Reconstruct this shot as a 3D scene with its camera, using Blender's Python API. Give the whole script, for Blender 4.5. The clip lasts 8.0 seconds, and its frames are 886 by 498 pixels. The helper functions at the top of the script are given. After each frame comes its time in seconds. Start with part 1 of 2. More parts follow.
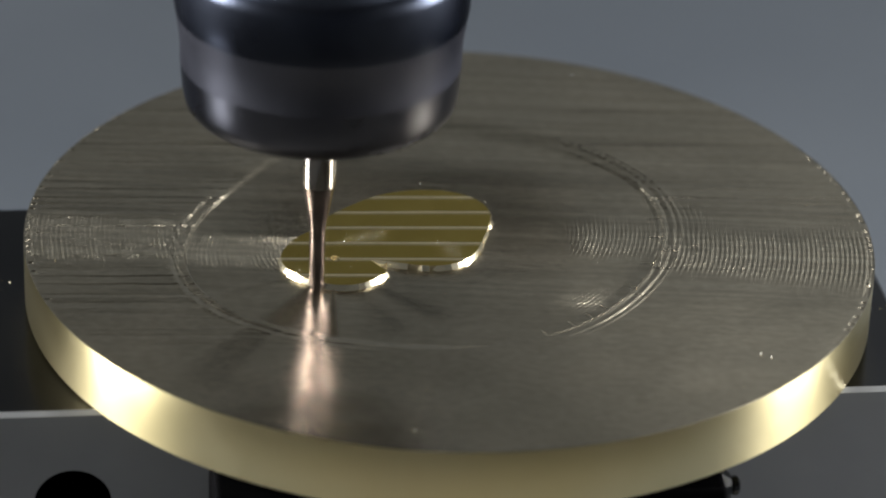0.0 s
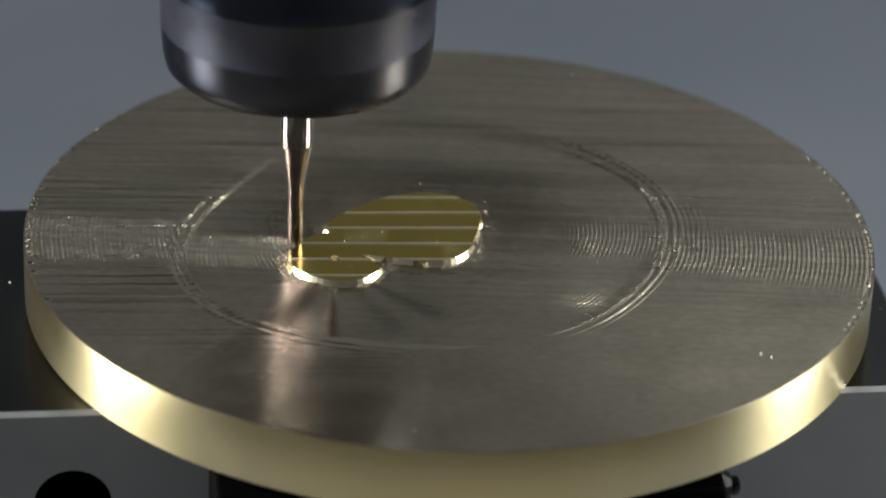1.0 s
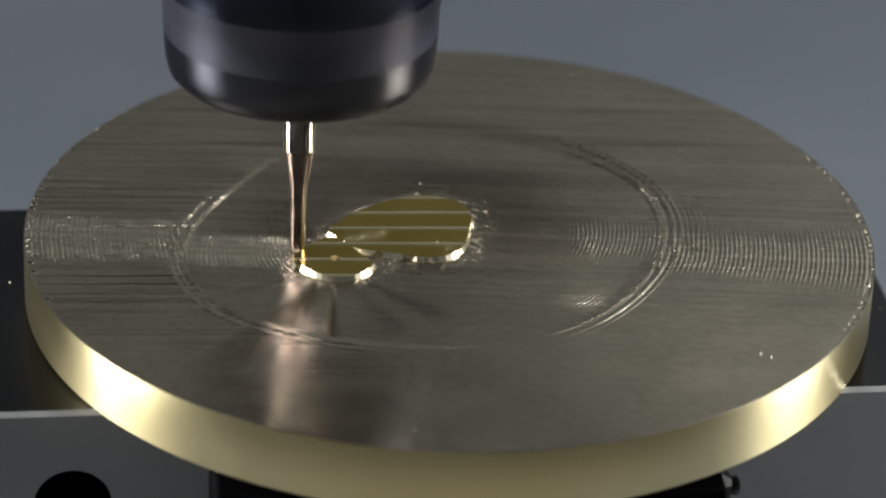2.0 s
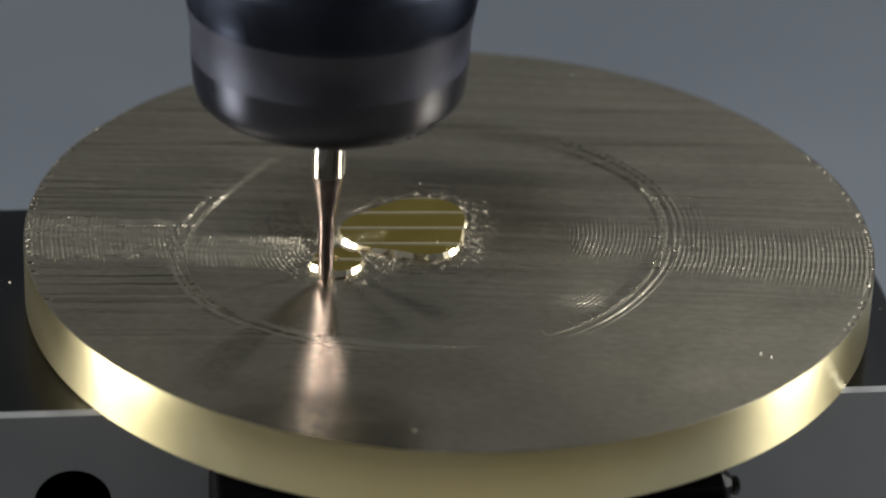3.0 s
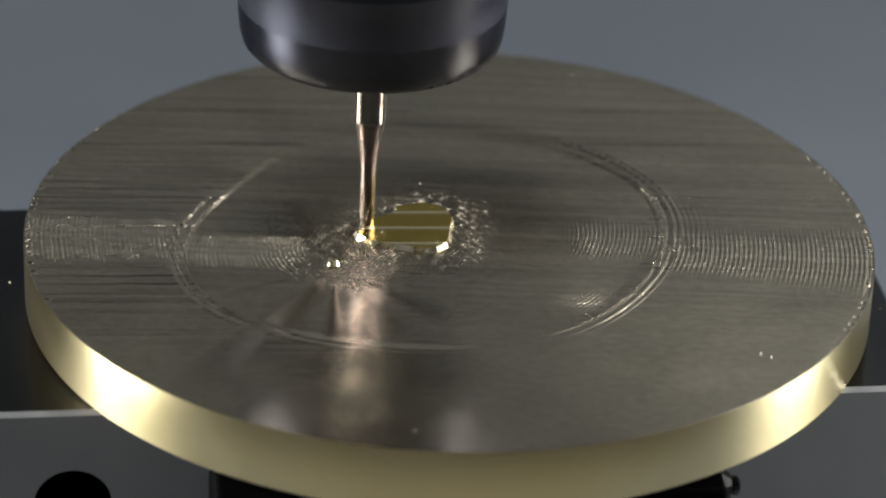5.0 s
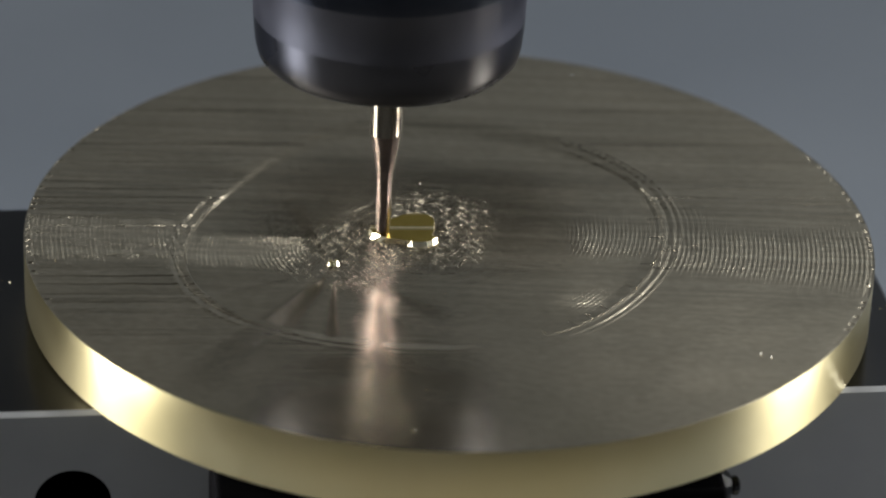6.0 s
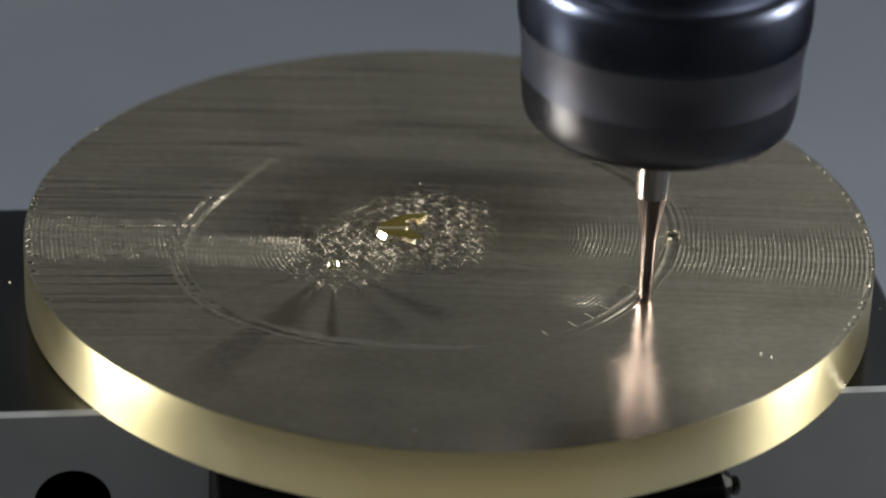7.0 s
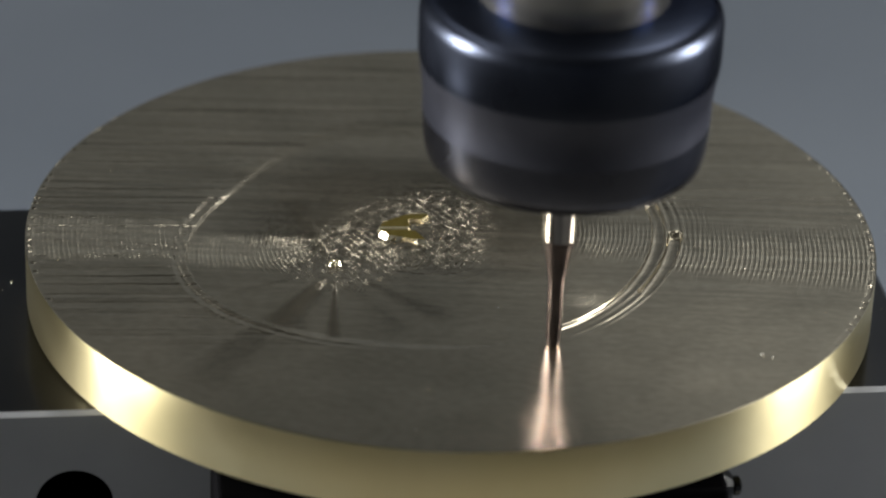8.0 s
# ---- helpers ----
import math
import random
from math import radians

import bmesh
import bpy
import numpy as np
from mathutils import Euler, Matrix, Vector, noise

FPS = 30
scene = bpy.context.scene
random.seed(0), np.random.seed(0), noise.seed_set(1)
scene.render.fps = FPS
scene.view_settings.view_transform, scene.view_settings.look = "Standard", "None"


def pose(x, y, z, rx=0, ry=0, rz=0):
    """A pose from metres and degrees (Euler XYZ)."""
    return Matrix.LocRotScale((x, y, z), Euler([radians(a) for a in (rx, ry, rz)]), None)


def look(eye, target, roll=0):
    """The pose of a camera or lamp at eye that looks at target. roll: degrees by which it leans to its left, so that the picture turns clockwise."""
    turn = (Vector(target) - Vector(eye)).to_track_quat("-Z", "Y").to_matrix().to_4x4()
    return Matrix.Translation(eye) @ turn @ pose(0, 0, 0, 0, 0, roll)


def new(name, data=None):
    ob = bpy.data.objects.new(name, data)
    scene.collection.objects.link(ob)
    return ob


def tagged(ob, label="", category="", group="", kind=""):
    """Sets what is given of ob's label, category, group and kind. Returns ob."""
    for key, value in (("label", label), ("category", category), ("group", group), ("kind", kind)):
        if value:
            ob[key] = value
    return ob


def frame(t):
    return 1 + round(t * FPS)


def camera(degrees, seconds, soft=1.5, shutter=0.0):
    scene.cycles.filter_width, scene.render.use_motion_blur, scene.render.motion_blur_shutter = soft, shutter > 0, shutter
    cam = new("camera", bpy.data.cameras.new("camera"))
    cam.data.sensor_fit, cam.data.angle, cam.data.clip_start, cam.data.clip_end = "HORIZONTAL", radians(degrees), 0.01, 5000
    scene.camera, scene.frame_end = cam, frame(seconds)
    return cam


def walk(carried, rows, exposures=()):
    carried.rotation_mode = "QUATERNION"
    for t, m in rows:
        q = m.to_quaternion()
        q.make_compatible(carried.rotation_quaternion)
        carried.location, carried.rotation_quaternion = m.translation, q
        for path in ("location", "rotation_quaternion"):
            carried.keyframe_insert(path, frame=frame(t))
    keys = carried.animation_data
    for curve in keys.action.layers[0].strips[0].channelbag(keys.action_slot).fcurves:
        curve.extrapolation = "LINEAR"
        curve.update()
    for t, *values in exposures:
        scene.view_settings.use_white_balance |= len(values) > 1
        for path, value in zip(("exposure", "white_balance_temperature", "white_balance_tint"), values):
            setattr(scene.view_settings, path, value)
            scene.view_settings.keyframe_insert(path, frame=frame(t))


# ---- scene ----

MM = 0.001

# ---- camera: a long macro lens on a tripod, looking down at the disc ----
cam = camera(14.889, 8.0, soft=2.1)
EYE, AIM, LEAN = (-0.00059, -0.28307, 0.14983), (-0.00059, -0.00393, 0.0), 2.274
NUDGED = (-0.00074, -0.00393, 0.0)
walk(cam, [(0.0, look(EYE, AIM, LEAN)), (7.1, look(EYE, AIM, LEAN)), (7.5, look(EYE, NUDGED, LEAN)), (8.0, look(EYE, NUDGED, LEAN))])
cam.data.dof.use_dof = True
cam.data.dof.focus_distance = 0.312
cam.data.dof.aperture_fstop = 25.0

# ---- light: two work lamps on the sides of the machine's enclosure, added fill lamps, and dim room light ----
scene.view_settings.exposure = 0.0
world = bpy.data.worlds.new("room")
scene.world = world
world.use_nodes = True
world.node_tree.nodes["Background"].inputs["Color"].default_value = (0.75, 0.85, 1.0, 1)
world.node_tree.nodes["Background"].inputs["Strength"].default_value = 0.25


def work_lamp(name, eye, target, width, height, watts, colour, spread=150):
    data = bpy.data.lights.new(name, "AREA")
    data.shape, data.size, data.size_y, data.energy, data.color = "RECTANGLE", width, height, watts, colour
    data.spread = radians(spread)
    lamp = new(name, data)
    lamp.matrix_world = look(eye, target)
    return tagged(lamp, "white unseen lamp inside the milling machine", "lamp")


WARM, COOL = (1.0, 0.985, 0.94), (0.98, 0.99, 1.0)
work_lamp("work_lamp", (-0.33, -0.04, 0.09), (0, -0.02, -0.02), 0.11, 0.15, 1.15, WARM, 95)
work_lamp("work_lamp", (0.33, 0.02, 0.08), (0, 0.01, -0.02), 0.08, 0.15, 0.75, WARM, 95)
# added overhead fill, unseen: brightens the floor and the wall that the disc reflects
work_lamp("ceiling_fill", (-0.40, 0.22, 0.59), (-0.40, 0.22, 0), 0.08, 0.7, 0.85, COOL)
work_lamp("ceiling_fill", (0.27, 0.37, 0.59), (0.27, 0.38, 0), 0.08, 0.4, 1.05, COOL)
# added unseen strips in the back corners, only to put glints on the cutter marks
work_lamp("corner_fill", (-0.27, 0.57, 0.24), (0, 0, 0.1), 0.02, 0.30, 0.014, COOL)
work_lamp("corner_fill", (0.30, 0.57, 0.24), (0, 0, 0.1), 0.02, 0.30, 0.024, COOL)


# ---- materials ----
def nodes_of(name):
    mat = bpy.data.materials.new(name)
    mat.use_nodes = True
    tree = mat.node_tree
    return mat, tree.nodes, tree.links, tree.nodes["Principled BSDF"]


def coords(nodes, links, scale=(1, 1, 1), turn=0.0):
    tc, mp = nodes.new("ShaderNodeTexCoord"), nodes.new("ShaderNodeMapping")
    mp.inputs["Scale"].default_value = scale
    mp.inputs["Rotation"].default_value = (0, 0, radians(turn))
    links.new(tc.outputs["Object"], mp.inputs["Vector"])
    return mp.outputs["Vector"]


def grain(nodes, links, vector, size, detail=4.0):
    tex = nodes.new("ShaderNodeTexNoise")
    tex.inputs["Scale"].default_value = 1.0 / size
    tex.inputs["Detail"].default_value = detail
    links.new(vector, tex.inputs["Vector"])
    return tex.outputs["Fac"]


def ramp(nodes, links, fac, low, high, a=0.3, b=0.7):
    rr = nodes.new("ShaderNodeValToRGB")
    rr.color_ramp.elements[0].position, rr.color_ramp.elements[0].color = a, (*low, 1)
    rr.color_ramp.elements[1].position, rr.color_ramp.elements[1].color = b, (*high, 1)
    links.new(fac, rr.inputs["Fac"])
    return rr.outputs["Color"]


def span(nodes, links, fac, low, high, a=0.3, b=0.7):
    mr = nodes.new("ShaderNodeMapRange")
    for key, value in (("From Min", a), ("From Max", b), ("To Min", low), ("To Max", high)):
        mr.inputs[key].default_value = value
    links.new(fac, mr.inputs["Value"])
    return mr.outputs["Result"]


def relief(nodes, links, fac, depth, bsdf, after=None, strength=1.0):
    bump = nodes.new("ShaderNodeBump")
    bump.inputs["Distance"].default_value = depth
    bump.inputs["Strength"].default_value = strength
    links.new(fac, bump.inputs["Height"])
    if after:
        links.new(after, bump.inputs["Normal"])
    links.new(bump.outputs["Normal"], bsdf.inputs["Normal"])
    return bump.outputs["Normal"]


def surface(name, low, high, rough=(0.3, 0.45), metal=1.0, stain=0.006, fine=0.0004, depth=0.000004, stretch=(1, 1, 1), turn=0.0, brushed=0.0, mottle=0.0, rows=0.0, edge=1.0):
    """Colour and gloss vary in stains, the relief in a fine grain."""
    mat, nodes, links, bsdf = nodes_of(name)
    wide = grain(nodes, links, coords(nodes, links), stain)
    thin = grain(nodes, links, coords(nodes, links, stretch, turn), fine, 3.0)
    tone = ramp(nodes, links, wide, low, high)
    if mottle:
        # small uneven patches left by single teeth
        spots = grain(nodes, links, coords(nodes, links, (0.55, 1, 1), turn), 0.0006, 5.0)
        mix = nodes.new("ShaderNodeVectorMath")
        mix.operation = "SCALE"
        links.new(tone, mix.inputs[0])
        links.new(span(nodes, links, spots, 1 - mottle, 1 + mottle), mix.inputs["Scale"])
        tone = mix.outputs["Vector"]
    gloss = span(nodes, links, wide, *rough)
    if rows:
        # passes of the cutter in long rows, their uneven reflection put into the colour; strongest over the far half
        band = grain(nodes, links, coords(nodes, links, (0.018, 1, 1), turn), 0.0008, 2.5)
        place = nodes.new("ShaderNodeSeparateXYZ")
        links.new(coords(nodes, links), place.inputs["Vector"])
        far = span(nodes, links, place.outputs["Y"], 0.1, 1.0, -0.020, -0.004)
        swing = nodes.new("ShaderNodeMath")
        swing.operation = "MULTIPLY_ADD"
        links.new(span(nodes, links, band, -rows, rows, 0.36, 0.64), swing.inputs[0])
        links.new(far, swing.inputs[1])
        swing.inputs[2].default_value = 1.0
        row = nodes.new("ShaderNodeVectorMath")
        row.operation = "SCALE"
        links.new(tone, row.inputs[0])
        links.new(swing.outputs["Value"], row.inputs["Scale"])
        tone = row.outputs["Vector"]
    links.new(tone, bsdf.inputs["Base Color"])
    links.new(gloss, bsdf.inputs["Roughness"])
    bsdf.inputs["Metallic"].default_value = metal
    bsdf.inputs["Specular Tint"].default_value = (edge, edge, edge, 1)
    relief(nodes, links, thin, depth, bsdf)
    if brushed:
        # fine grooves round the z axis spread the gloss up and down
        way = nodes.new("ShaderNodeTangent")
        way.direction_type, way.axis = "RADIAL", "Z"
        links.new(way.outputs["Tangent"], bsdf.inputs["Tangent"])
        bsdf.inputs["Anisotropic"].default_value = brushed
        bsdf.inputs["Anisotropic Rotation"].default_value = 0.25
    return mat


def uncut_brass():
    """Faced brass: bright, with a narrow ridge left between the passes of the face mill."""
    mat, nodes, links, bsdf = nodes_of("uncut_brass")
    wide = grain(nodes, links, coords(nodes, links), 0.004)
    bsdf.inputs["Metallic"].default_value = 1.0
    wave = nodes.new("ShaderNodeTexWave")
    wave.wave_type, wave.bands_direction, wave.wave_profile = "BANDS", "Y", "SAW"
    wave.inputs["Scale"].default_value = 2 * math.pi / 20 / 0.0031
    wave.inputs["Distortion"].default_value = 0.25
    links.new(coords(nodes, links, turn=-4.8), wave.inputs["Vector"])
    edge = span(nodes, links, wave.outputs["Fac"], 0.0, 1.0, 0.74, 0.97)
    # the highlight that the ridges catch is mixed into the base colour
    ridge_shine = nodes.new("ShaderNodeMix")
    ridge_shine.data_type = "RGBA"
    links.new(edge, ridge_shine.inputs["Factor"])
    links.new(ramp(nodes, links, wide, (0.53, 0.38, 0.065), (0.60, 0.44, 0.09)), ridge_shine.inputs["A"])
    ridge_shine.inputs["B"].default_value = (0.86, 0.76, 0.50, 1)
    links.new(ridge_shine.outputs["Result"], bsdf.inputs["Base Color"])
    first = relief(nodes, links, edge, 0.000018, bsdf)
    links.new(span(nodes, links, edge, 0.2, 0.34, 0.0, 1.0), bsdf.inputs["Roughness"])
    thin = grain(nodes, links, coords(nodes, links, (0.06, 1, 1), -4.8), 0.00025, 2.0)
    relief(nodes, links, thin, 0.000003, bsdf, first)
    return mat


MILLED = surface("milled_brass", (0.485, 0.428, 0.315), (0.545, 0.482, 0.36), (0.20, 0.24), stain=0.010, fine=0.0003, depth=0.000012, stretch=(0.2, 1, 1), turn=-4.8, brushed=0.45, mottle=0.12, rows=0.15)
TURNED = surface("turned_brass", (0.70, 0.61, 0.34), (0.77, 0.68, 0.41), (0.29, 0.33), stain=0.012, fine=0.0003, depth=0.000004, stretch=(0.02, 0.02, 1), brushed=0.95)
FACED = uncut_brass()
CUT = surface("fresh_cut_brass", (0.86, 0.78, 0.56), (0.92, 0.85, 0.66), (0.2, 0.28), stain=0.002, fine=0.0002, depth=0.000004)
NUT = surface("blackened_steel", (0.037, 0.043, 0.062), (0.050, 0.057, 0.078), (0.26, 0.34), stain=0.01, fine=0.0005, depth=0.000004, stretch=(0.05, 0.05, 1), edge=0.25)
# skirt and foot: the disc's reflected light is put into a lighter steel
SKIRT = surface("disc_lit_steel", (0.072, 0.076, 0.098), (0.092, 0.096, 0.12), (0.36, 0.44), stain=0.01, fine=0.0005, depth=0.000006, stretch=(0.05, 0.05, 1), edge=0.25)
EDGE = surface("disc_lit_polished_steel", (0.075, 0.079, 0.099), (0.095, 0.099, 0.122), (0.25, 0.31), stain=0.01, fine=0.0005, depth=0.000006, stretch=(0.05, 0.05, 1), edge=0.4)
STEEL = surface("ground_steel", (0.55, 0.55, 0.54), (0.68, 0.67, 0.65), (0.18, 0.28), stain=0.01, fine=0.0004, depth=0.000003, stretch=(0.05, 0.05, 1))
CARBIDE = surface("polished_carbide", (0.60, 0.58, 0.58), (0.67, 0.65, 0.65), (0.06, 0.1), stain=0.003, fine=0.0003, depth=0.000001)
COATED = surface("copper_coated_carbide", (0.235, 0.20, 0.21), (0.31, 0.265, 0.28), (0.16, 0.22), stain=0.002, fine=0.0003, depth=0.000002)
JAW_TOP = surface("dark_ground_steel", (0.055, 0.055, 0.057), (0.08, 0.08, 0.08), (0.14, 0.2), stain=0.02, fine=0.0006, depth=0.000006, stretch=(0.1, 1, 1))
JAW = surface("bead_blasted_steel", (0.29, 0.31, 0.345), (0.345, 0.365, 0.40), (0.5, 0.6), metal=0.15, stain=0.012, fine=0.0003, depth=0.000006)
BLACK = surface("black_oxide", (0.006, 0.006, 0.007), (0.010, 0.010, 0.011), (0.5, 0.65), metal=1.0, edge=0.2, stain=0.008, fine=0.0005, depth=0.00001)
PAINT = surface("light_grey_enamel", (0.52, 0.55, 0.58), (0.58, 0.61, 0.64), (0.45, 0.6), metal=0.0, stain=0.09, fine=0.004, depth=0.00005)
TRAY = surface("blue_grey_enamel", (0.28, 0.315, 0.36), (0.33, 0.365, 0.41), (0.5, 0.65), metal=0.0, stain=0.09, fine=0.004, depth=0.00005)
DULL = surface("dull_brown_grey", (0.25, 0.235, 0.205), (0.30, 0.285, 0.25), (0.25, 0.35), metal=0.0, stain=0.09, fine=0.004, depth=0.00005)
SIDE = surface("dark_grey_enamel", (0.11, 0.115, 0.125), (0.14, 0.145, 0.155), (0.45, 0.6), metal=0.0, stain=0.09, fine=0.004, depth=0.00005)
# polished front chamfer, brightened in colour for the light it catches
EDGE_LIGHT = surface("edge_light_steel", (0.62, 0.64, 0.68), (0.72, 0.74, 0.78), (0.4, 0.5), stain=0.004, fine=0.0003, depth=0.000008)


# ---- building helpers ----
def bare(name, bm, material):
    data = bpy.data.meshes.new(name)
    bm.to_mesh(data)
    bm.free()
    data.materials.append(material)
    return new(name, data)


def part(name, bm, material, parent, label=""):
    ob = bare(name, bm, material)
    ob.parent = parent
    return tagged(ob, label)


def lathe(profile, around=96, smooth=True):
    """A body turned about z from (radius, height) pairs, from the bottom up."""
    bm = bmesh.new()
    rings = []
    for r, z in profile:
        if r < 1e-7:
            rings.append([bm.verts.new((0, 0, z))])
        else:
            rings.append([bm.verts.new((r * math.cos(2 * math.pi * i / around), r * math.sin(2 * math.pi * i / around), z)) for i in range(around)])
    for a, b in zip(rings, rings[1:]):
        for i in range(around):
            j = (i + 1) % around
            if len(a) == 1:
                f = bm.faces.new((a[0], b[j], b[i]))
            elif len(b) == 1:
                f = bm.faces.new((a[i], a[j], b[0]))
            else:
                f = bm.faces.new((a[i], a[j], b[j], b[i]))
            f.smooth = smooth
    return bm


def box(x0, x1, y0, y1, z0, z1, bevel=0.0, segments=2):
    bm = bmesh.new()
    bmesh.ops.create_cube(bm, size=1.0, matrix=Matrix.Translation(((x0 + x1) / 2, (y0 + y1) / 2, (z0 + z1) / 2)) @ Matrix.Diagonal((x1 - x0, y1 - y0, z1 - z0, 1)))
    if bevel:
        bmesh.ops.bevel(bm, geom=bm.edges[:], offset=bevel, segments=segments, affect="EDGES", profile=0.5)
    return bm


def wave_radius(co, a):
    """A closed outline about a centre: mean radius and four pairs of harmonics, in mm."""
    r = co[0]
    for i in range(1, 5):
        r = r + co[2 * i - 1] * np.cos(i * a) + co[2 * i] * np.sin(i * a)
    return r


# ---- the enclosure: walls and roof are unseen, their tones set for what the metal reflects ----
# unseen front floor, split off so that the disc's edge reflects a duller tone
tagged(bare("floor_front", box(-0.6, 0.6, -0.6, -0.06, -0.22, -0.20), DULL), "unseen added floor front, toned for the disc edge's reflection", "floor", kind="structure")
tagged(bare("floor", box(-0.6, 0.6, -0.06, 0.6, -0.22, -0.20), TRAY), "grey painted floor of the machine's enclosure", "floor", kind="structure")
tagged(bare("wall_north", box(-0.6, 0.6, 0.6, 0.62, -0.22, 0.6), PAINT), "grey painted back panel of the machine's enclosure", "wall", kind="structure")
tagged(bare("wall_south", box(-0.6, 0.6, -0.62, -0.6, -0.22, 0.6), PAINT), "grey painted front panel of the machine's enclosure", "wall", kind="structure")
tagged(bare("wall_west", box(-0.62, -0.6, -0.62, 0.62, -0.22, 0.6), SIDE), "unseen side wall, dark grey for what the metal reflects", "wall", kind="structure")
tagged(bare("wall_east", box(0.6, 0.62, -0.62, 0.62, -0.22, 0.6), SIDE), "unseen side wall, dark grey for what the metal reflects", "wall", kind="structure")
tagged(bare("ceiling", box(-0.62, 0.62, -0.62, 0.62, 0.6, 0.62), SIDE), "unseen roof, dark grey for what the metal reflects", "ceiling", kind="structure")

# ---- the brass disc ----
RADIUS, THICK = 40.0, 6.42
RING_AT, RING = (-2.4, -0.5), (22.24, 0.37, -0.03, -0.18, 1.07, 0.12, -0.52, -0.15, 0.53)
GRAIN_TURN = radians(4.8)
FIELD_AT, FIELD_WIDE = (-3.8, -0.4), (7.87, -0.09, -0.09, 0.24, 0.65, -0.53, -0.26, -0.19, 0.28)
BOSS_AT, BOSS = (-10.3, -7.0), (5.26, -0.07, 0.15, -0.15, -0.16, 0.02, -0.12, 0.08, 0.09)
disc = tagged(new("brass_disc"), "round brass disc, half milled into relief, on a steel block", "workpiece")
part("disc_body", lathe([(0, -THICK * MM), (0.0394, -THICK * MM), (0.04, -(THICK - 0.5) * MM), (0.04, -0.000012)], 360), TURNED, disc, "turned yellow brass edge of the disc")


def fade(x, a, b):
    s = np.clip((x - a) / (b - a), 0, 1)
    return s * s * (3 - 2 * s)


def around(deg, mid, half, power=4):
    """One near an angle in degrees, falling to nothing past half."""
    return np.exp(-((((deg - mid + 180) % 360) - 180) / half) ** power)


# channels that the ball end opens along the ring: from and to (degrees), inner and outer edge
CHANNELS = ((-27, 4, 1.014, 1.078), (-57, 21, 0.948, 1.006))


def milled_height(x, y, opened=True):
    """The relief left by the cutter, in mm, over points in mm; opened: with the channels along the ring."""
    rng = np.random.default_rng(7)
    r = np.hypot(x, y)
    dx, dy = x - RING_AT[0], y - RING_AT[1]
    a = np.arctan2(dy, dx)
    q = np.hypot(dx, dy) / wave_radius(RING, a)
    deg = np.degrees(a)
    soft = 0.006 + 0.09 * np.exp(-((deg - 87) / 46) ** 4) + 0.03 * np.exp(-((deg + 103) / 26) ** 4) + 0.028 * np.exp(-((deg - 145) / 22) ** 4) + 0.0015 * np.sin(deg * 1.7) * np.sin(deg * 0.61)
    inside = 1 - fade(q, 1 - soft, 1 + soft)
    left, right = around(deg, 190, 62) * (1 - 0.75 * around(deg, 143, 26)), around(deg, 0, 52)
    # the field within the ring lies a little lower, with a trough and proud lips round it
    z = -0.20 * inside
    z = z + left * (0.04 * np.exp(-((q - 1.066) / 0.009) ** 2) - 0.09 * np.exp(-((q - 1.040) / 0.013) ** 2) + 0.02 * np.exp(-((q - 1.004) / 0.007) ** 2))
    z = z + 0.05 * np.exp(-((q - 1.0) / 0.006) ** 2) * around(deg, 205, 32)
    broken = 0.45 + 0.55 * fade(np.sin(deg * 0.9) + 0.6 * np.sin(deg * 0.37 + 1), -0.5, 0.2)
    z = z + right * (0.06 * broken * np.exp(-((q - 0.990) / 0.007) ** 2) - 0.06 * np.exp(-((q - 1.026) / 0.012) ** 2) + 0.05 * np.exp(-((q - 1.046) / 0.007) ** 2) - 0.03 * np.exp(-((q - 1.060) / 0.006) ** 2) + 0.045 * np.exp(-((q - 1.074) / 0.006) ** 2))
    # scallops of the cutter's passes, round the rim outside and along the ring within, deepest where it slowed down
    half = np.where(x < 0, 4.4, 3.4 + 0.13 * np.clip(x - 22, 0, 20))
    outer = 0.05 + 0.95 * np.exp(-((y + 3.3 - 0.03 * x) / half) ** 6)
    near = np.exp(-((y + 5.6) / 3.5) ** 4) * fade(-x, 12.5, 14.5)
    far = 0.75 * np.exp(-((y + 0.4) / 3.2) ** 4) * fade(x, 10, 14) + 0.6 * np.exp(-((y + 12.6) / 2.4) ** 2 - ((x - 13) / 3.0) ** 2)
    inner = 0.04 + 1.4 * near + far
    for pitch, where, u, steep, uneven in ((0.45, (1 - inside) * outer, r, 0.72, 1.0), (0.42, inside * inner, q * 22.2, 0.55, 0.35), (0.50, (1 - inside) * (1 - fade(q, 1.14, 1.2)) * around(deg, 2, 13), q * 22.2, 0.32, 1.0)):
        row = np.floor(u / pitch).astype(int)
        d = u / pitch - row - 0.5
        teeth = 0.70 + uneven * 0.30 * np.sin(y * 11.0 + rng.uniform(0, 6.3, 140)[row]) + uneven * 0.35 * np.sin(y * 2.3 + 1.7 * row) * np.sin(y * 5.1 + row)
        z = z + where * steep * pitch * (d * d + 0.045 * np.cos(2 * math.pi * d + math.pi)) * rng.uniform(0.7, 1.3, 140)[row] * teeth
    # rows of the facing pass, each a little tilted
    v = -x * math.sin(GRAIN_TURN) + y * math.cos(GRAIN_TURN) + 0.05 * np.sin(x * 0.9) * np.sin(y * 1.3)
    kept = (1 - inside) * (fade(-x, -2, 8) * fade(y, -30, -14) + fade(x, 4, 14) * fade(y, 2, 7))
    for pitch, most in ((0.74, 0.13), (1.9, 0.06)):
        k = (v + 60) / pitch
        i = np.floor(k).astype(int)
        f = k - i
        tilt = most * np.clip(rng.normal(0.1, 0.6, 400), -0.6, 0.7)[i] * (0.75 + 0.25 * np.sin(x * 0.31 + 2.1 * i))
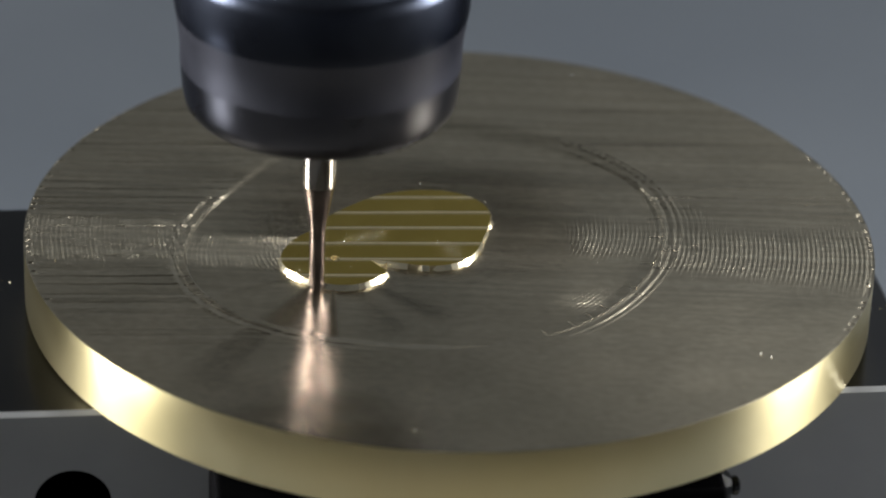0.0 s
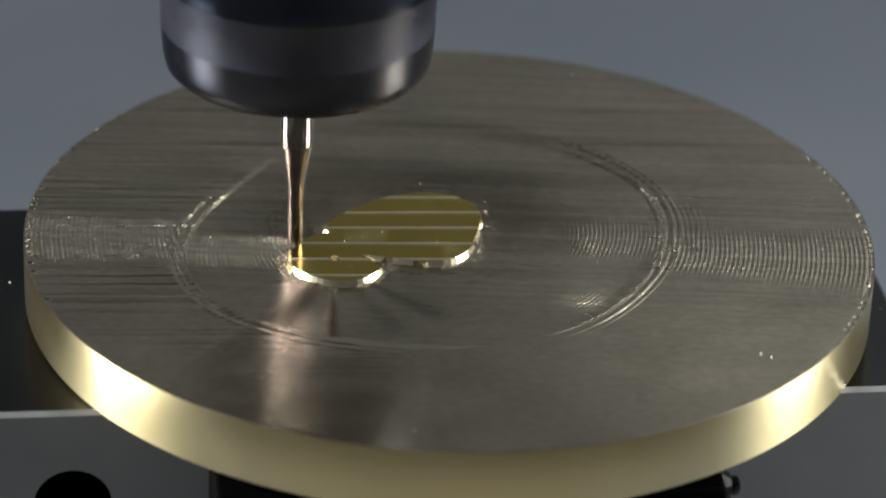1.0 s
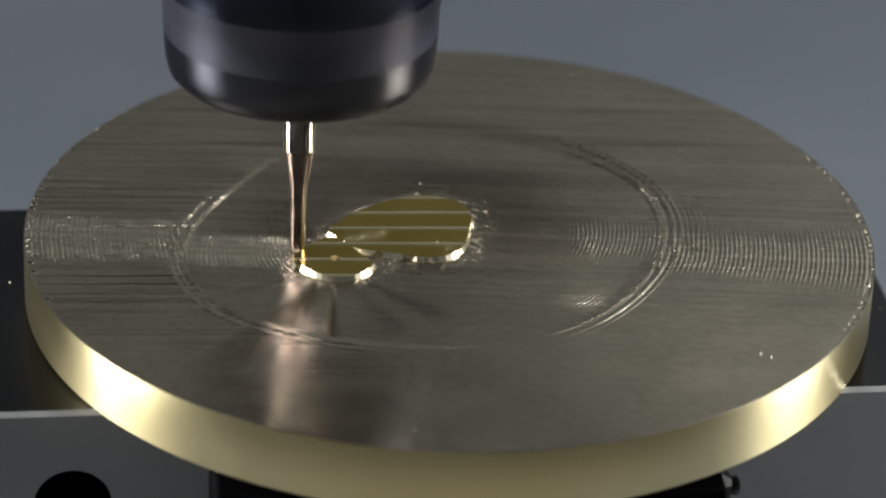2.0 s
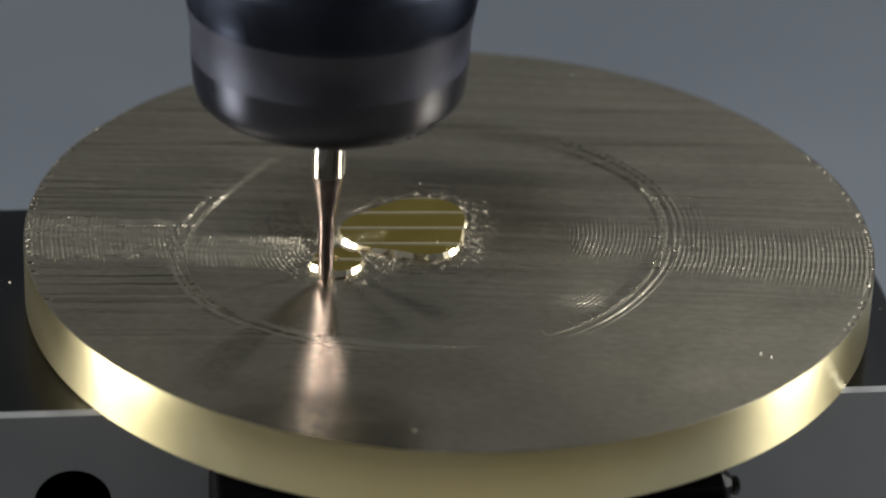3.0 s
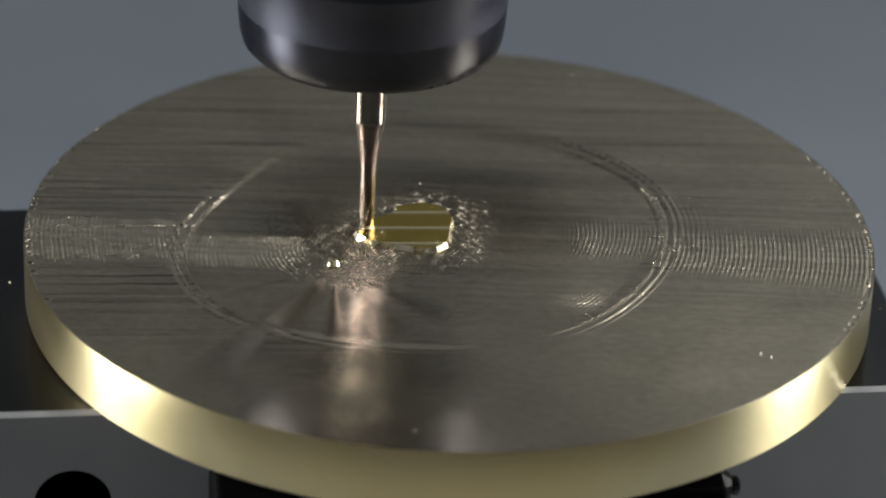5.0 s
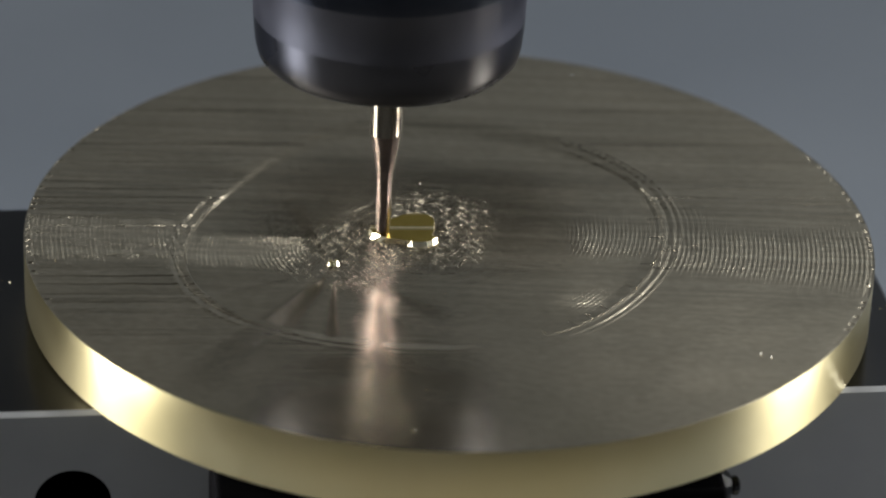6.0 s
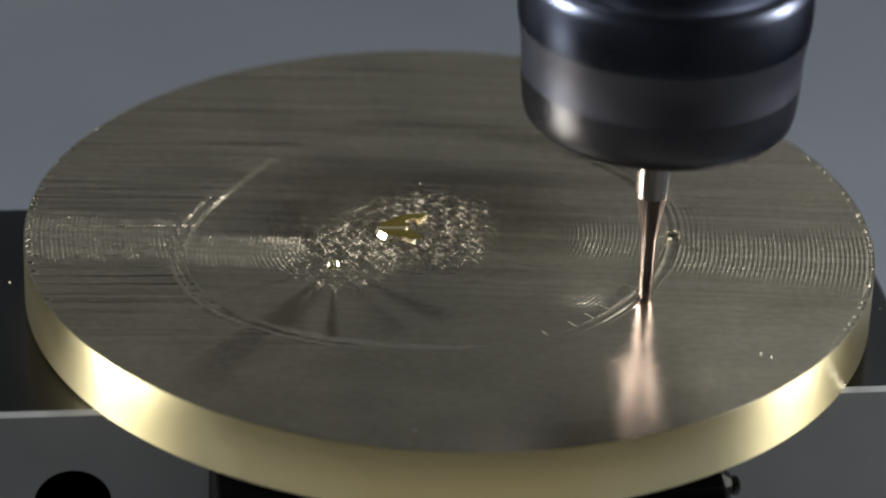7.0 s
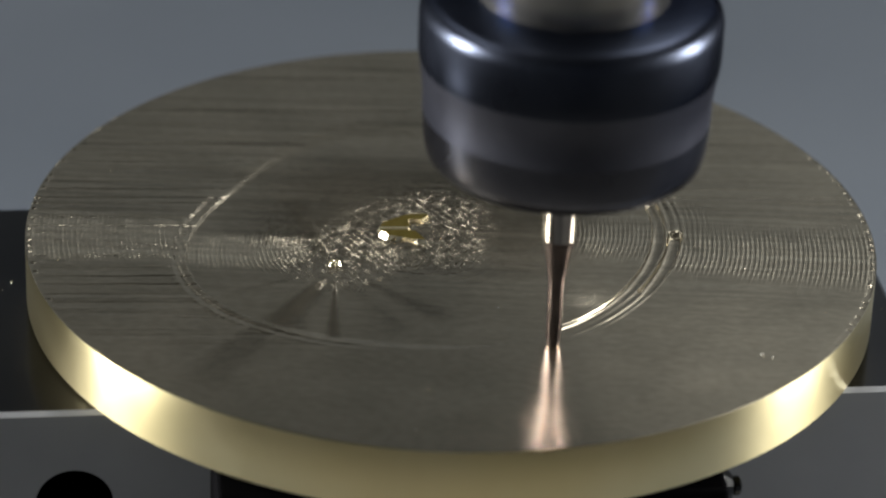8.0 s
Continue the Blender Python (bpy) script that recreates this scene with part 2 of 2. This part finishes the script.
        z = z + (0.04 + 0.96 * kept) * tilt * pitch * ((f - 0.5) * (1 - fade(f, 0.6, 1.0)) - 0.5 * fade(f, 0.6, 1.0))
    # fine cross marks in wedges that fan out from the small boss, and fainter over the whole field
    fx, fy = x + 10.6, y + 8.2
    fa, fr = np.degrees(np.arctan2(fy, fx)), np.hypot(fx, fy)
    marked = 0.06 * inside + 0.45 * inside * np.exp(-((x + 4) / 17) ** 4 - ((y - 3) / 11) ** 4)
    for mid, wide, much in ((-113, 9, 0.95), (-88, 3, 0.7), (-60, 7, 0.18), (-38, 6, 0.25), (-150, 4, 0.2), (40, 4, 0.3), (75, 3, 0.3), (110, 4, 0.35)):
        marked = marked + inside * much * np.exp(-((fa - mid) / wide) ** 2) * fade(fr, 1.5, 4) * (1 - fade(fr, 11, 16))
    marked = marked + 0.50 * (1 - inside) * np.exp(-((fa + 117) / 6) ** 4) * fade(y, -36, -26)
    t = (y + 0.03 * np.sin(x * 0.9) + 0.008 * np.sin(x * 6.1 + 3.1 * y)) / 0.30 % 1.0
    z = z + np.clip(marked, 0, 1) * 0.30 * 0.50 * np.where(t < 0.78, t / 0.78, (1 - t) / 0.22)
    # the pitted floor where the field and the boss stood
    ea = np.arctan2(y - FIELD_AT[1], x - FIELD_AT[0])
    e = np.hypot(x - FIELD_AT[0], y - FIELD_AT[1]) / wave_radius(FIELD_WIDE, ea)
    ba = np.arctan2(y - BOSS_AT[1], x - BOSS_AT[0])
    eb = np.hypot(x - BOSS_AT[0], y - BOSS_AT[1]) / wave_radius(BOSS, ba)
    rough = 1 - fade(np.minimum(e, eb), 0.85, 1.3) + 0.04 * inside + 0.07 * inside * np.exp(-((x + 4) / 15) ** 4 - (y / 11) ** 4) + 0.9 * np.exp(-((x + 23.0) / 2.6) ** 2 - ((y - 5.2) / 2.8) ** 2)
    sway = [rng.uniform(0, 6.28, 4) for _ in range(2)]
    px = 2 * math.pi * x / 0.40 + 1.5 * np.sin(2.3 * y + sway[0][0]) + 1.1 * np.sin(4.7 * y + 1.9 * x + sway[0][1])
    py = 2 * math.pi * y / 0.56 + 1.5 * np.sin(1.9 * x + sway[1][0]) + 1.1 * np.sin(4.1 * x - 1.7 * y + sway[1][1])
    gate = 0.5 + 0.5 * np.sin(x * 3.1 + 1.3 * np.sin(y * 2.2)) * np.sin(y * 2.7 + 1.1 * np.sin(x * 1.9)) + 0.3 * np.sin(x * 7.3 + y * 5.1)
    z = z + np.clip(rough, 0, 1) * (0.25 + np.clip(gate, 0, 1)) * (1 + 0.7 * (1 - fade(eb, 1.0, 1.4))) * (0.020 * np.cos(px) * np.cos(py) - 0.065 * np.clip(np.cos(px + 1.1) * np.cos(py + 0.6) - 0.45, 0, 1))
    # broken traces of the passes round the field
    for m, deep in ((0.93, 0.03), (1.12, 0.028), (1.27, 0.02), (0.74, 0.04), (1.42, 0.015)):
        z = z - inside * deep * np.exp(-((e - m) / 0.013) ** 2) * fade(np.sin(ea * 5 + m * 30) + np.sin(ea * 11), -0.6, 0.6) * (1 - 0.85 * around(np.degrees(ea), -12, 36))
    if opened:
        # round-bottomed channels
        for a0, a1, q0, q1 in CHANNELS:
            along = fade(deg, a0 - 1, a0 + 1) * (1 - fade(deg, a1 - 1, a1 + 1))
            across = np.clip(1 - ((q - (q0 + q1) / 2) / ((q1 - q0) / 2)) ** 2, 0, 1)
            cut = along * fade(across, 0.0, 0.35)
            z = z * (1 - cut) + cut * (-0.16 - 0.34 * np.sqrt(across))
    # slow unevenness of the whole face
    for _ in range(9):
        w, t, p = rng.uniform(0.5, 1.8), rng.uniform(0, math.pi), rng.uniform(0, 6.28)
        z = z + (1 - fade(r, RADIUS - 5, RADIUS - 1)) * 0.005 / w * np.sin(w * (0.5 * x * math.cos(t) + y * math.sin(t)) + p)
    # broken edge
    side = np.degrees(np.arcsin(np.clip((y + 2.6) / np.maximum(r, 1), -1, 1)))
    z = z * (1 - fade(r, RADIUS - 0.25, RADIUS - 0.02)) - 0.012 * fade(r, RADIUS - 0.06, RADIUS)
    cell = rng.uniform(0, 1, 500)[((np.arctan2(y, x) + math.pi) * RADIUS / 0.55).astype(int)]
    z = z - 0.075 * fade(r, RADIUS - 0.65, RADIUS - 0.45) * (1 - fade(r, RADIUS - 0.15, RADIUS - 0.05)) * fade(cell, 0.5, 0.6) * np.exp(-((side - 10) / 34) ** 4)
    return z


def polar_face(name, material, parent, label, radial=600, turns=1440):
    rr = np.linspace(0.02, RADIUS, radial)
    aa = np.linspace(0, 2 * math.pi, turns, endpoint=False)
    r, a = np.meshgrid(rr, aa, indexing="ij")
    x, y = r * np.cos(a), r * np.sin(a)
    co = np.stack([x, y, milled_height(x, y)], -1).reshape(-1, 3) * MM
    i, j = np.meshgrid(np.arange(radial - 1), np.arange(turns), indexing="ij")
    k = (j + 1) % turns
    quads = np.stack([i * turns + j, (i + 1) * turns + j, (i + 1) * turns + k, i * turns + k], -1).reshape(-1, 4)
    data = bpy.data.meshes.new(name)
    data.vertices.add(len(co))
    data.vertices.foreach_set("co", co.ravel())
    data.loops.add(quads.size)
    data.loops.foreach_set("vertex_index", quads.ravel())
    data.polygons.add(len(quads))
    data.polygons.foreach_set("loop_start", np.arange(0, quads.size, 4))
    data.polygons.foreach_set("use_smooth", np.ones(len(quads), bool))
    data.update(calc_edges=True)
    data.materials.append(material)
    ob = new(name, data)
    ob.parent = parent
    return tagged(ob, label)


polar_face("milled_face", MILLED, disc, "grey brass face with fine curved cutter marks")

# ---- the field not yet cleared: rings of segments that the cutter takes away one after another ----
FIELD_LATE = (4.96, -0.13, 0.29, 0.08, 0.29, -0.61, -0.28, -0.06, 0.05)
NECK, NECK_WAY = (-9.0, -5.0), (0.79, 0.62)
TOP = 0.32
cleared = []


def clip(poly, sign):
    """The piece of an outline on one side of the neck between the field and the boss."""
    side = [sign * ((x - NECK[0]) * NECK_WAY[0] + (y - NECK[1]) * NECK_WAY[1]) for x, y in poly]
    out = []
    for (p, s), (q, u) in zip(zip(poly, side), zip(poly[1:] + poly[:1], side[1:] + side[:1])):
        if s >= 0:
            out.append(p)
        if s * u < 0:
            m = s / (s - u)
            out.append((p[0] + (q[0] - p[0]) * m, p[1] + (q[1] - p[1]) * m))
    return out


def segment(poly, parent, name, top=TOP, flare=None, base=-0.45):
    """A prism over an outline; flare: the centre from which its outer wall leans, as the ball end leaves it."""
    bm = bmesh.new()
    foot = poly
    if flare:
        far = max(math.dist(p, flare) for p in poly)
        foot = [(x + (x - flare[0]) / max(math.dist((x, y), flare), 0.1) * 0.36, y + (y - flare[1]) / max(math.dist((x, y), flare), 0.1) * 0.36) if math.dist((x, y), flare) > far - 0.32 else (x, y) for x, y in poly]
    low = [bm.verts.new((x * MM, y * MM, base * MM)) for x, y in foot]
    rim = [bm.verts.new((x * MM, y * MM, top * MM)) for x, y in poly]
    n = len(poly)
    bm.faces.new(rim)
    for i in range(n):
        f = bm.faces.new((low[i], low[(i + 1) % n], rim[(i + 1) % n], rim[i]))
        f.material_index = 1
    bmesh.ops.recalc_face_normals(bm, faces=bm.faces[:])
    ob = part(name, bm, FACED, parent)
    ob.data.materials.append(CUT)
    return ob


def field_point(s, a):
    wide, late = wave_radius(FIELD_WIDE, a), wave_radius(FIELD_LATE, a)
    m = (7.87 - s) / (7.87 - 4.96)
    r = wide + (late - wide) * m if m < 1 else late * s / 4.96
    return (FIELD_AT[0] + r * math.cos(a), FIELD_AT[1] + r * math.sin(a))


def boss_point(s, a):
    r = wave_radius(BOSS, a) * s / 5.26
    return (-10.3 - 0.3 * (1 - s / 5.26) + r * math.cos(a), -7.0 - 0.2 * (1 - s / 5.26) + r * math.sin(a))


def rings(point, marks, sign, count, loop):
    """marks: (mean radius, the time at which the pass inside it ends). A pass goes clockwise from the left."""
    for (outer, _), (inner, end) in zip(marks, marks[1:]):
        n = max(7, round(count * outer / marks[0][0]))
        for i in range(n):
            a0, a1 = 2 * math.pi * i / n, 2 * math.pi * (i + 1) / n
            arc = [a0 + (a1 - a0) * k / 3 for k in range(4)]
            poly = [point(outer, a) for a in arc] + ([point(inner, a) for a in reversed(arc)] if inner > 0 else [point(0, 0)])
            poly = clip(poly, sign)
            if len(poly) < 3:
                continue
            turn = ((math.pi - (a0 + a1) / 2) % (2 * math.pi)) / (2 * math.pi)
            cleared.append((segment(poly, disc, "uncut_segment", flare=point(0, 0)), end - loop * (1 - turn)))


rings(field_point, [(7.87, 0), (7.45, 0.55), (7.05, 1.05), (6.65, 1.55), (6.25, 2.05), (5.95, 2.5), (5.7, 2.95), (5.3, 4.3), (4.96, 4.6), (4.4, 5.0), (3.8, 5.4), (3.2, 5.8), (2.6, 6.2)], 1, 24, 0.45)
rings(boss_point, [(5.26, 0), (4.9, 0.55), (4.5, 1.05), (4.1, 1.55), (3.6, 2.05), (3.0, 2.55), (2.5, 3.0), (2.0, 3.2), (1.5, 3.45), (1.0, 3.7), (0.5, 4.0)], -1, 18, 0.3)
# what the cutter leaves: a small crescent of the field and two specks of the boss
for a0, a1, r0, r1, gone in ((60, 110, 1.5, 2.6, 0), (110, 170, 0.4, 2.6, 0), (170, 235, 0.3, 2.6, 0), (235, 300, 0.8, 2.6, 0),
                             (60, 110, 0, 1.5, 6.45), (110, 170, 0, 0.4, 6.45), (170, 235, 0, 0.3, 6.45), (235, 300, 0, 0.8, 6.42),
                             (-60, 0, 0, 2.6, 6.38), (0, 60, 0, 2.6, 6.32)):
    arc = [radians(a0 + (a1 - a0) * k / 4) for k in range(5)]
    ob = segment([field_point(r1, a) for a in arc] + ([field_point(r0, a) for a in reversed(arc)] if r0 else [field_point(0, 0)]), disc, "uncut_segment", flare=None if gone else FIELD_AT)
    if gone:
        cleared.append((ob, gone))
for k in range(2):
    segment([(-10.95 + 0.5 * k + 0.18 * math.cos(a), -7.4 + 0.3 * math.sin(a)) for a in np.linspace(0, 2 * math.pi, 7)[:-1]], disc, "uncut_segment", 0.2, (-10.95 + 0.5 * k, -7.2))

# the rim of the ring, cut open late, piece by piece: each piece carries the face's own relief until its time
def lip_piece(a0, a1, q0, q1):
    """A piece of the face over one stretch of a channel, with banks that reach down past the channel's floor."""
    a0, a1 = a0 - 1.5 * (a0 in (-27, -57)), a1 + 1.5 * (a1 in (4, 21))
    ways, steps = max(8, int((a1 - a0) * 3)), 30
    a, q = np.meshgrid(np.radians([a0, *np.linspace(a0, a1, ways - 2), a1]), np.linspace(q0, q1, steps), indexing="ij")
    x, y = RING_AT[0] + q * wave_radius(RING, a) * np.cos(a), RING_AT[1] + q * wave_radius(RING, a) * np.sin(a)
    z = milled_height(x, y, False) + 0.004
    z[:, 0] = z[:, -1] = -0.75
    z[0] = z[-1] = -0.75
    bm = bmesh.new()
    grid = [[bm.verts.new((x[i, j] * MM, y[i, j] * MM, z[i, j] * MM)) for j in range(steps)] for i in range(ways)]
    for i in range(ways - 1):
        for j in range(steps - 1):
            bm.faces.new((grid[i][j], grid[i][j + 1], grid[i + 1][j + 1], grid[i + 1][j])).smooth = True
    bmesh.ops.recalc_face_normals(bm, faces=bm.faces[:])
    if sum(f.normal.z for f in bm.faces) < 0:
        bmesh.ops.reverse_faces(bm, faces=bm.faces[:])
    return part("uncut_lip", bm, MILLED, disc)


for (_, _, q0, q1), stretches in zip(CHANNELS, (((-27, -14, 6.86), (-14, -5, 6.84), (-5, 4, 6.88)),
                                                ((-57, -50, 7.57), (-50, -44, 7.16), (-44, -38, 7.12), (-38, -25, 7.46), (-25, -12, 7.42), (-12, 2, 7.36), (2, 12, 7.32), (12, 21, 7.76)))):
    for a0, a1, gone in stretches:
        cleared.append((lip_piece(a0, a1, q0 - 0.005, q1 + 0.005), gone))

# ---- the block and what stands before it ----
TURN = 7.74
block = tagged(new("steel_block"), "dark ground steel vise block under the disc", "vise block")
block.matrix_world = pose(44.5 * MM, -14.8 * MM, -(THICK + 0.02) * MM, 0, 0, TURN)
bm = box(-0.13, 0.0, 0.0, 0.0394, -0.045, 0.0, 0.0004, 1)
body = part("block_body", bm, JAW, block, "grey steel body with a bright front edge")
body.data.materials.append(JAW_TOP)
body.data.materials.append(EDGE_LIGHT)
# dark tone on the top faces; the front chamfer carries its highlight as colour
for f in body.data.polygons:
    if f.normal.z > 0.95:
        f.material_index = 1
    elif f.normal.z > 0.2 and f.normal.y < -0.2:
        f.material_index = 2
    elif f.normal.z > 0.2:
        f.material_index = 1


def bored(ob, x, z, radius, deep):
    """Bore a blind hole into the front face of ob."""
    bm = lathe([(0, -deep), (radius, -deep), (radius, 0.002), (0, 0.002)], 64, False)
    bmesh.ops.recalc_face_normals(bm, faces=bm.faces[:])
    drill = bare("drill", bm, BLACK)
    drill.matrix_world = ob.matrix_world @ pose(x, 0, z, 90, 0, 0)
    cut = ob.modifiers.new("bore", "BOOLEAN")
    cut.object, cut.operation, cut.solver = drill, "DIFFERENCE", "EXACT"
    bpy.context.view_layer.update()
    done = bpy.data.meshes.new_from_object(ob.evaluated_get(bpy.context.evaluated_depsgraph_get()))
    ob.modifiers.clear()
    ob.data = done
    bpy.data.objects.remove(drill)


bpy.context.view_layer.update()
bored(body, -0.0782, -0.0096, 0.0035, 0.012)
# the hole's inner shade, put in as a black liner
part("bore_shade", lathe([(0, 0.0118), (0.00345, 0.0118), (0.00345, 0.0003)], 64), BLACK, block, "black liner standing for the shade in the blind hole").matrix_local = pose(-0.0782, 0, -0.0096, -90, 0, 0)

clamp = tagged(new("clamp_bar"), "black oxide clamp bar under the disc's front", "clamp")
clamp.matrix_world = block.matrix_world @ pose(-0.0405, -0.0065, -0.030)
part("bar", box(-0.0255, 0.0195, -0.006, 0.0064, -0.015, 0.0276, 0.0004), BLACK, clamp)

screw = part("set_screw", lathe([(0, 0), (0.0023, 0), (0.0021, 0.0004), (0.0012, 0.0013), (0.0008, 0.0014), (0.0009, 0.0016), (0.0009, 0.0020), (0.0006, 0.0022), (0, 0.0022)], 12, False), JAW_TOP, clamp, "dark conical set screw with a small tip")
screw.matrix_local = pose(0.0194, -0.001, 0.0248, 0, 90, 0)

# the pillar on which the block stands
pillar = tagged(new("pedestal"), "dark steel pedestal carrying the vise block", "pedestal")
part("column", box(-0.105, -0.02, 0.004, 0.036, -0.19383, -0.045, 0.002), BLACK, pillar)
pillar.matrix_world = block.matrix_world.copy()

# ---- the spindle with its cutter ----
spindle = tagged(new("milling_spindle"), "spinning collet chuck of blackened steel with a thin cutter", "spindle")
nut = part("collet_nut", lathe([(r * MM, z * MM) for r, z in ((12.84, 28.29), (12.93, 28.9), (12.95, 29.6), (12.95, 32.4), (12.8, 33.1), (12.4, 33.7), (11.6, 34.1), (8.2, 34.3))], 128), NUT, spindle, "blackened steel collet nut")
part("nut_skirt", lathe([(r * MM, z * MM) for r, z in ((12.4, 23.4), (12.42, 24.6), (12.45, 25.6), (12.58, 26.6), (12.72, 27.5), (12.84, 28.29))], 128), SKIRT, nut, "steel skirt of the nut, toned lighter for the disc's reflected light")
part("skirt_edge", lathe([(r * MM, z * MM) for r, z in ((3.2, 19.2), (9.6, 18.5), (10.6, 18.6), (11.4, 18.95), (11.95, 19.55), (12.18, 20.5), (12.3, 21.8), (12.4, 23.4))], 128), EDGE, nut, "polished tapered foot of the skirt")
part("collet_face", lathe([(1.5 * MM, 18.9 * MM), (3.3 * MM, 18.8 * MM), (3.4 * MM, 19.3 * MM)], 64), STEEL, nut, "ground steel collet face")
holder = part("tool_holder", lathe([(8.2 * MM, 34.0 * MM), (8.2 * MM, 60 * MM), (14 * MM, 66 * MM), (14 * MM, 101 * MM)], 96), STEEL, spindle, "bright ground steel holder")
part("spindle_nose", lathe([(0.013, 0.1), (0.026, 0.1), (0.028, 0.103), (0.028, 0.16), (0.04, 0.17), (0.04, 0.594), (0, 0.594)], 96), STEEL, spindle, "ground steel spindle nose")
part("shank", lathe([(1.5 * MM, 10.9 * MM), (1.5 * MM, 21 * MM)], 48), CARBIDE, spindle, "polished carbide shank")
part("cutter_neck", lathe([(0, 0), (0.35 * MM, 0.06 * MM), (0.6 * MM, 0.3 * MM), (0.72 * MM, 0.75 * MM), (0.74 * MM, 6.2 * MM), (0.84 * MM, 7.1 * MM), (1.3 * MM, 10.0 * MM), (1.45 * MM, 10.7 * MM), (1.5 * MM, 10.9 * MM)], 48), COATED, spindle, "copper-coloured tapered neck and ball end")


# ---- chips thrown about by the cutter ----
def chips(name, label, spots, material):
    bm = bmesh.new()
    for x, y, z, size in spots:
        m = Matrix.Translation((x * MM, y * MM, (z + size * 0.35) * MM)) @ Euler((random.uniform(0, 6), random.uniform(0, 6), random.uniform(0, 6))).to_matrix().to_4x4()
        bmesh.ops.create_icosphere(bm, subdivisions=1, radius=size * 0.5 * MM, matrix=m @ Matrix.Diagonal((1.5, 0.8, 0.5, 1)))
    return tagged(bare(name, bm, material), label, "metal chips", kind="stuff")


random.seed(5)
spots = []
for _ in range(36):
    r, a = 38 * math.sqrt(random.random()), random.uniform(0, 6.283)
    spots.append((r * math.cos(a), r * math.sin(a), 0.0, random.uniform(0.05, 0.10)))
chips("brass_crumbs", "small dull brass crumbs stuck to the disc near its rim", [(28.0, -21.4, -0.08, 0.36), (28.9, -21.9, -0.08, 0.3), (31.4, -24.2, -0.06, 0.22)], DULL)
chips("brass_chips", "tiny bright brass chips lying on the milled disc", spots, CUT)
spots = [(-41.5, -2.2, -THICK, 0.2), (-42.3, -2.0, -THICK, 0.12)]
for _ in range(18):
    spots.append((random.choice((random.uniform(-46, -40.5), random.uniform(40.4, 43))), random.uniform(-12, 2), -THICK, random.uniform(0.08, 0.16)))
chips("brass_dust", "sparse brass dust on the dark steel block", spots, CUT)


def motions():
    path = [
        (0, -11.97, -12.43, 0), (0.1, -14.55, -3.54, 0), (0.2, -3.15, 7.52, 0), (0.3, 3.32, 0.36, 0), (0.4, -5.45, -9.13, 0), (0.5, -11.88, -12.2, 0),
        (0.6, -11.28, 2.06, 0), (0.7, -0.09, 6.8, 0), (0.8, -2.67, -7.96, 0), (0.9, -8.55, -11.9, 0), (1, -14.44, -4.47, 0), (1.1, -9.89, 2.8, 0),
        (1.2, 2.64, 0.3, 0), (1.3, -4.48, -7.43, 0), (1.4, -11.75, -11.62, 0), (1.5, -14.37, -4.82, 0), (1.6, -8.03, 3.71, 0), (1.7, 2.62, 1.99, 0),
        (1.8, -3.51, -7.11, 0), (1.9, -11.01, -11.22, 0), (2, -14.13, -5.39, 0), (2.1, -8.26, 2.95, 0), (2.2, 2.31, 1.48, 0), (2.3, -3, -6.95, 0),
        (2.4, -10.27, -10.93, 0), (2.5, -13.96, -5.72, 0), (2.6, -8.25, 2.7, 0), (2.7, 2.05, 1.21, 0), (2.8, -1.59, -6.01, 0), (2.9, -7.69, -5.27, 0),
        (3, -11.26, -10.33, 0), (3.1, -13.2, -5.42, 0), (3.2, -9.6, -9.84, 0), (3.3, -12.73, -8.52, 0), (3.4, -9.36, -9.48, 0), (3.5, -12.38, -8.25, 0),
        (3.6, -11, -9.39, 0), (3.7, -8.8, -5.96, 0), (3.8, -9.04, -6.33, 0), (3.9, -11.23, -7.8, 0), (4, -10.9, -6.15, 0), (4.1, -8.77, -2.78, 0),
        (4.2, -8.17, 1.98, 0), (4.3, 0.32, 4.73, 0), (4.4, -1.39, -5.29, 0), (4.5, -8.13, -4.49, 0), (4.6, -8.16, 1.61, 0), (4.7, 0.6, 3.76, 0),
        (4.8, -1.76, -5.09, 0), (4.9, -7.46, -4.43, 0), (5, -7.93, 1.15, 0), (5.1, -0.34, 3.06, 0), (5.2, -2.03, -4.3, 0), (5.3, -7.48, -3.84, 0),
        (5.4, -7.42, 1.44, 0), (5.5, -0.6, 2.43, 0), (5.6, -2.56, -3.75, 0), (5.7, -7.52, -2.78, 0), (5.8, -5.59, 1.85, 0), (5.9, -2.07, -0.13, 0),
        (6, -6.32, -1.48, 0), (6.1, -8.16, -2.36, 0), (6.2, -5.01, 1.9, 0), (6.3, -1.51, 0.52, 0), (6.4, -1.13, -3.03, 0), (6.5, -5.64, -1.66, 0),
        (6.6, -8.08, -0.32, 0), (6.7, 7.76, -8.53, 1.2), (6.8, 18.04, -11.36, 0), (6.9, 20.49, -2.62, 0), (7, 17.97, -11.93, 0), (7.1, 14.88, -13.98, 0),
        (7.2, 16.61, -14.71, 0), (7.3, 20.84, 1.96, 0), (7.4, 18.25, -9.87, 0), (7.5, 13.68, -15.85, 0), (7.6, 9.51, -21.07, 0), (7.7, 18.27, -13.46, 0),
        (7.8, 19.3, 7.1, 0), (7.9, 19.12, -4.27, 0), (8, 9.37, -20.87, 0),
    ]
    walk(spindle, [(t, pose(x * MM, y * MM, (z - 0.15) * MM)) for t, x, y, z in path])
    for ob, t in cleared:
        t = max(t, 0.06)
        walk(ob, [(0.0, pose(0, 0, 0)), (t - 0.05, pose(0, 0, 0)), (t + 0.02, pose(0, 0, -1.2 * MM)), (8.0, pose(0, 0, -1.2 * MM))])


motions()
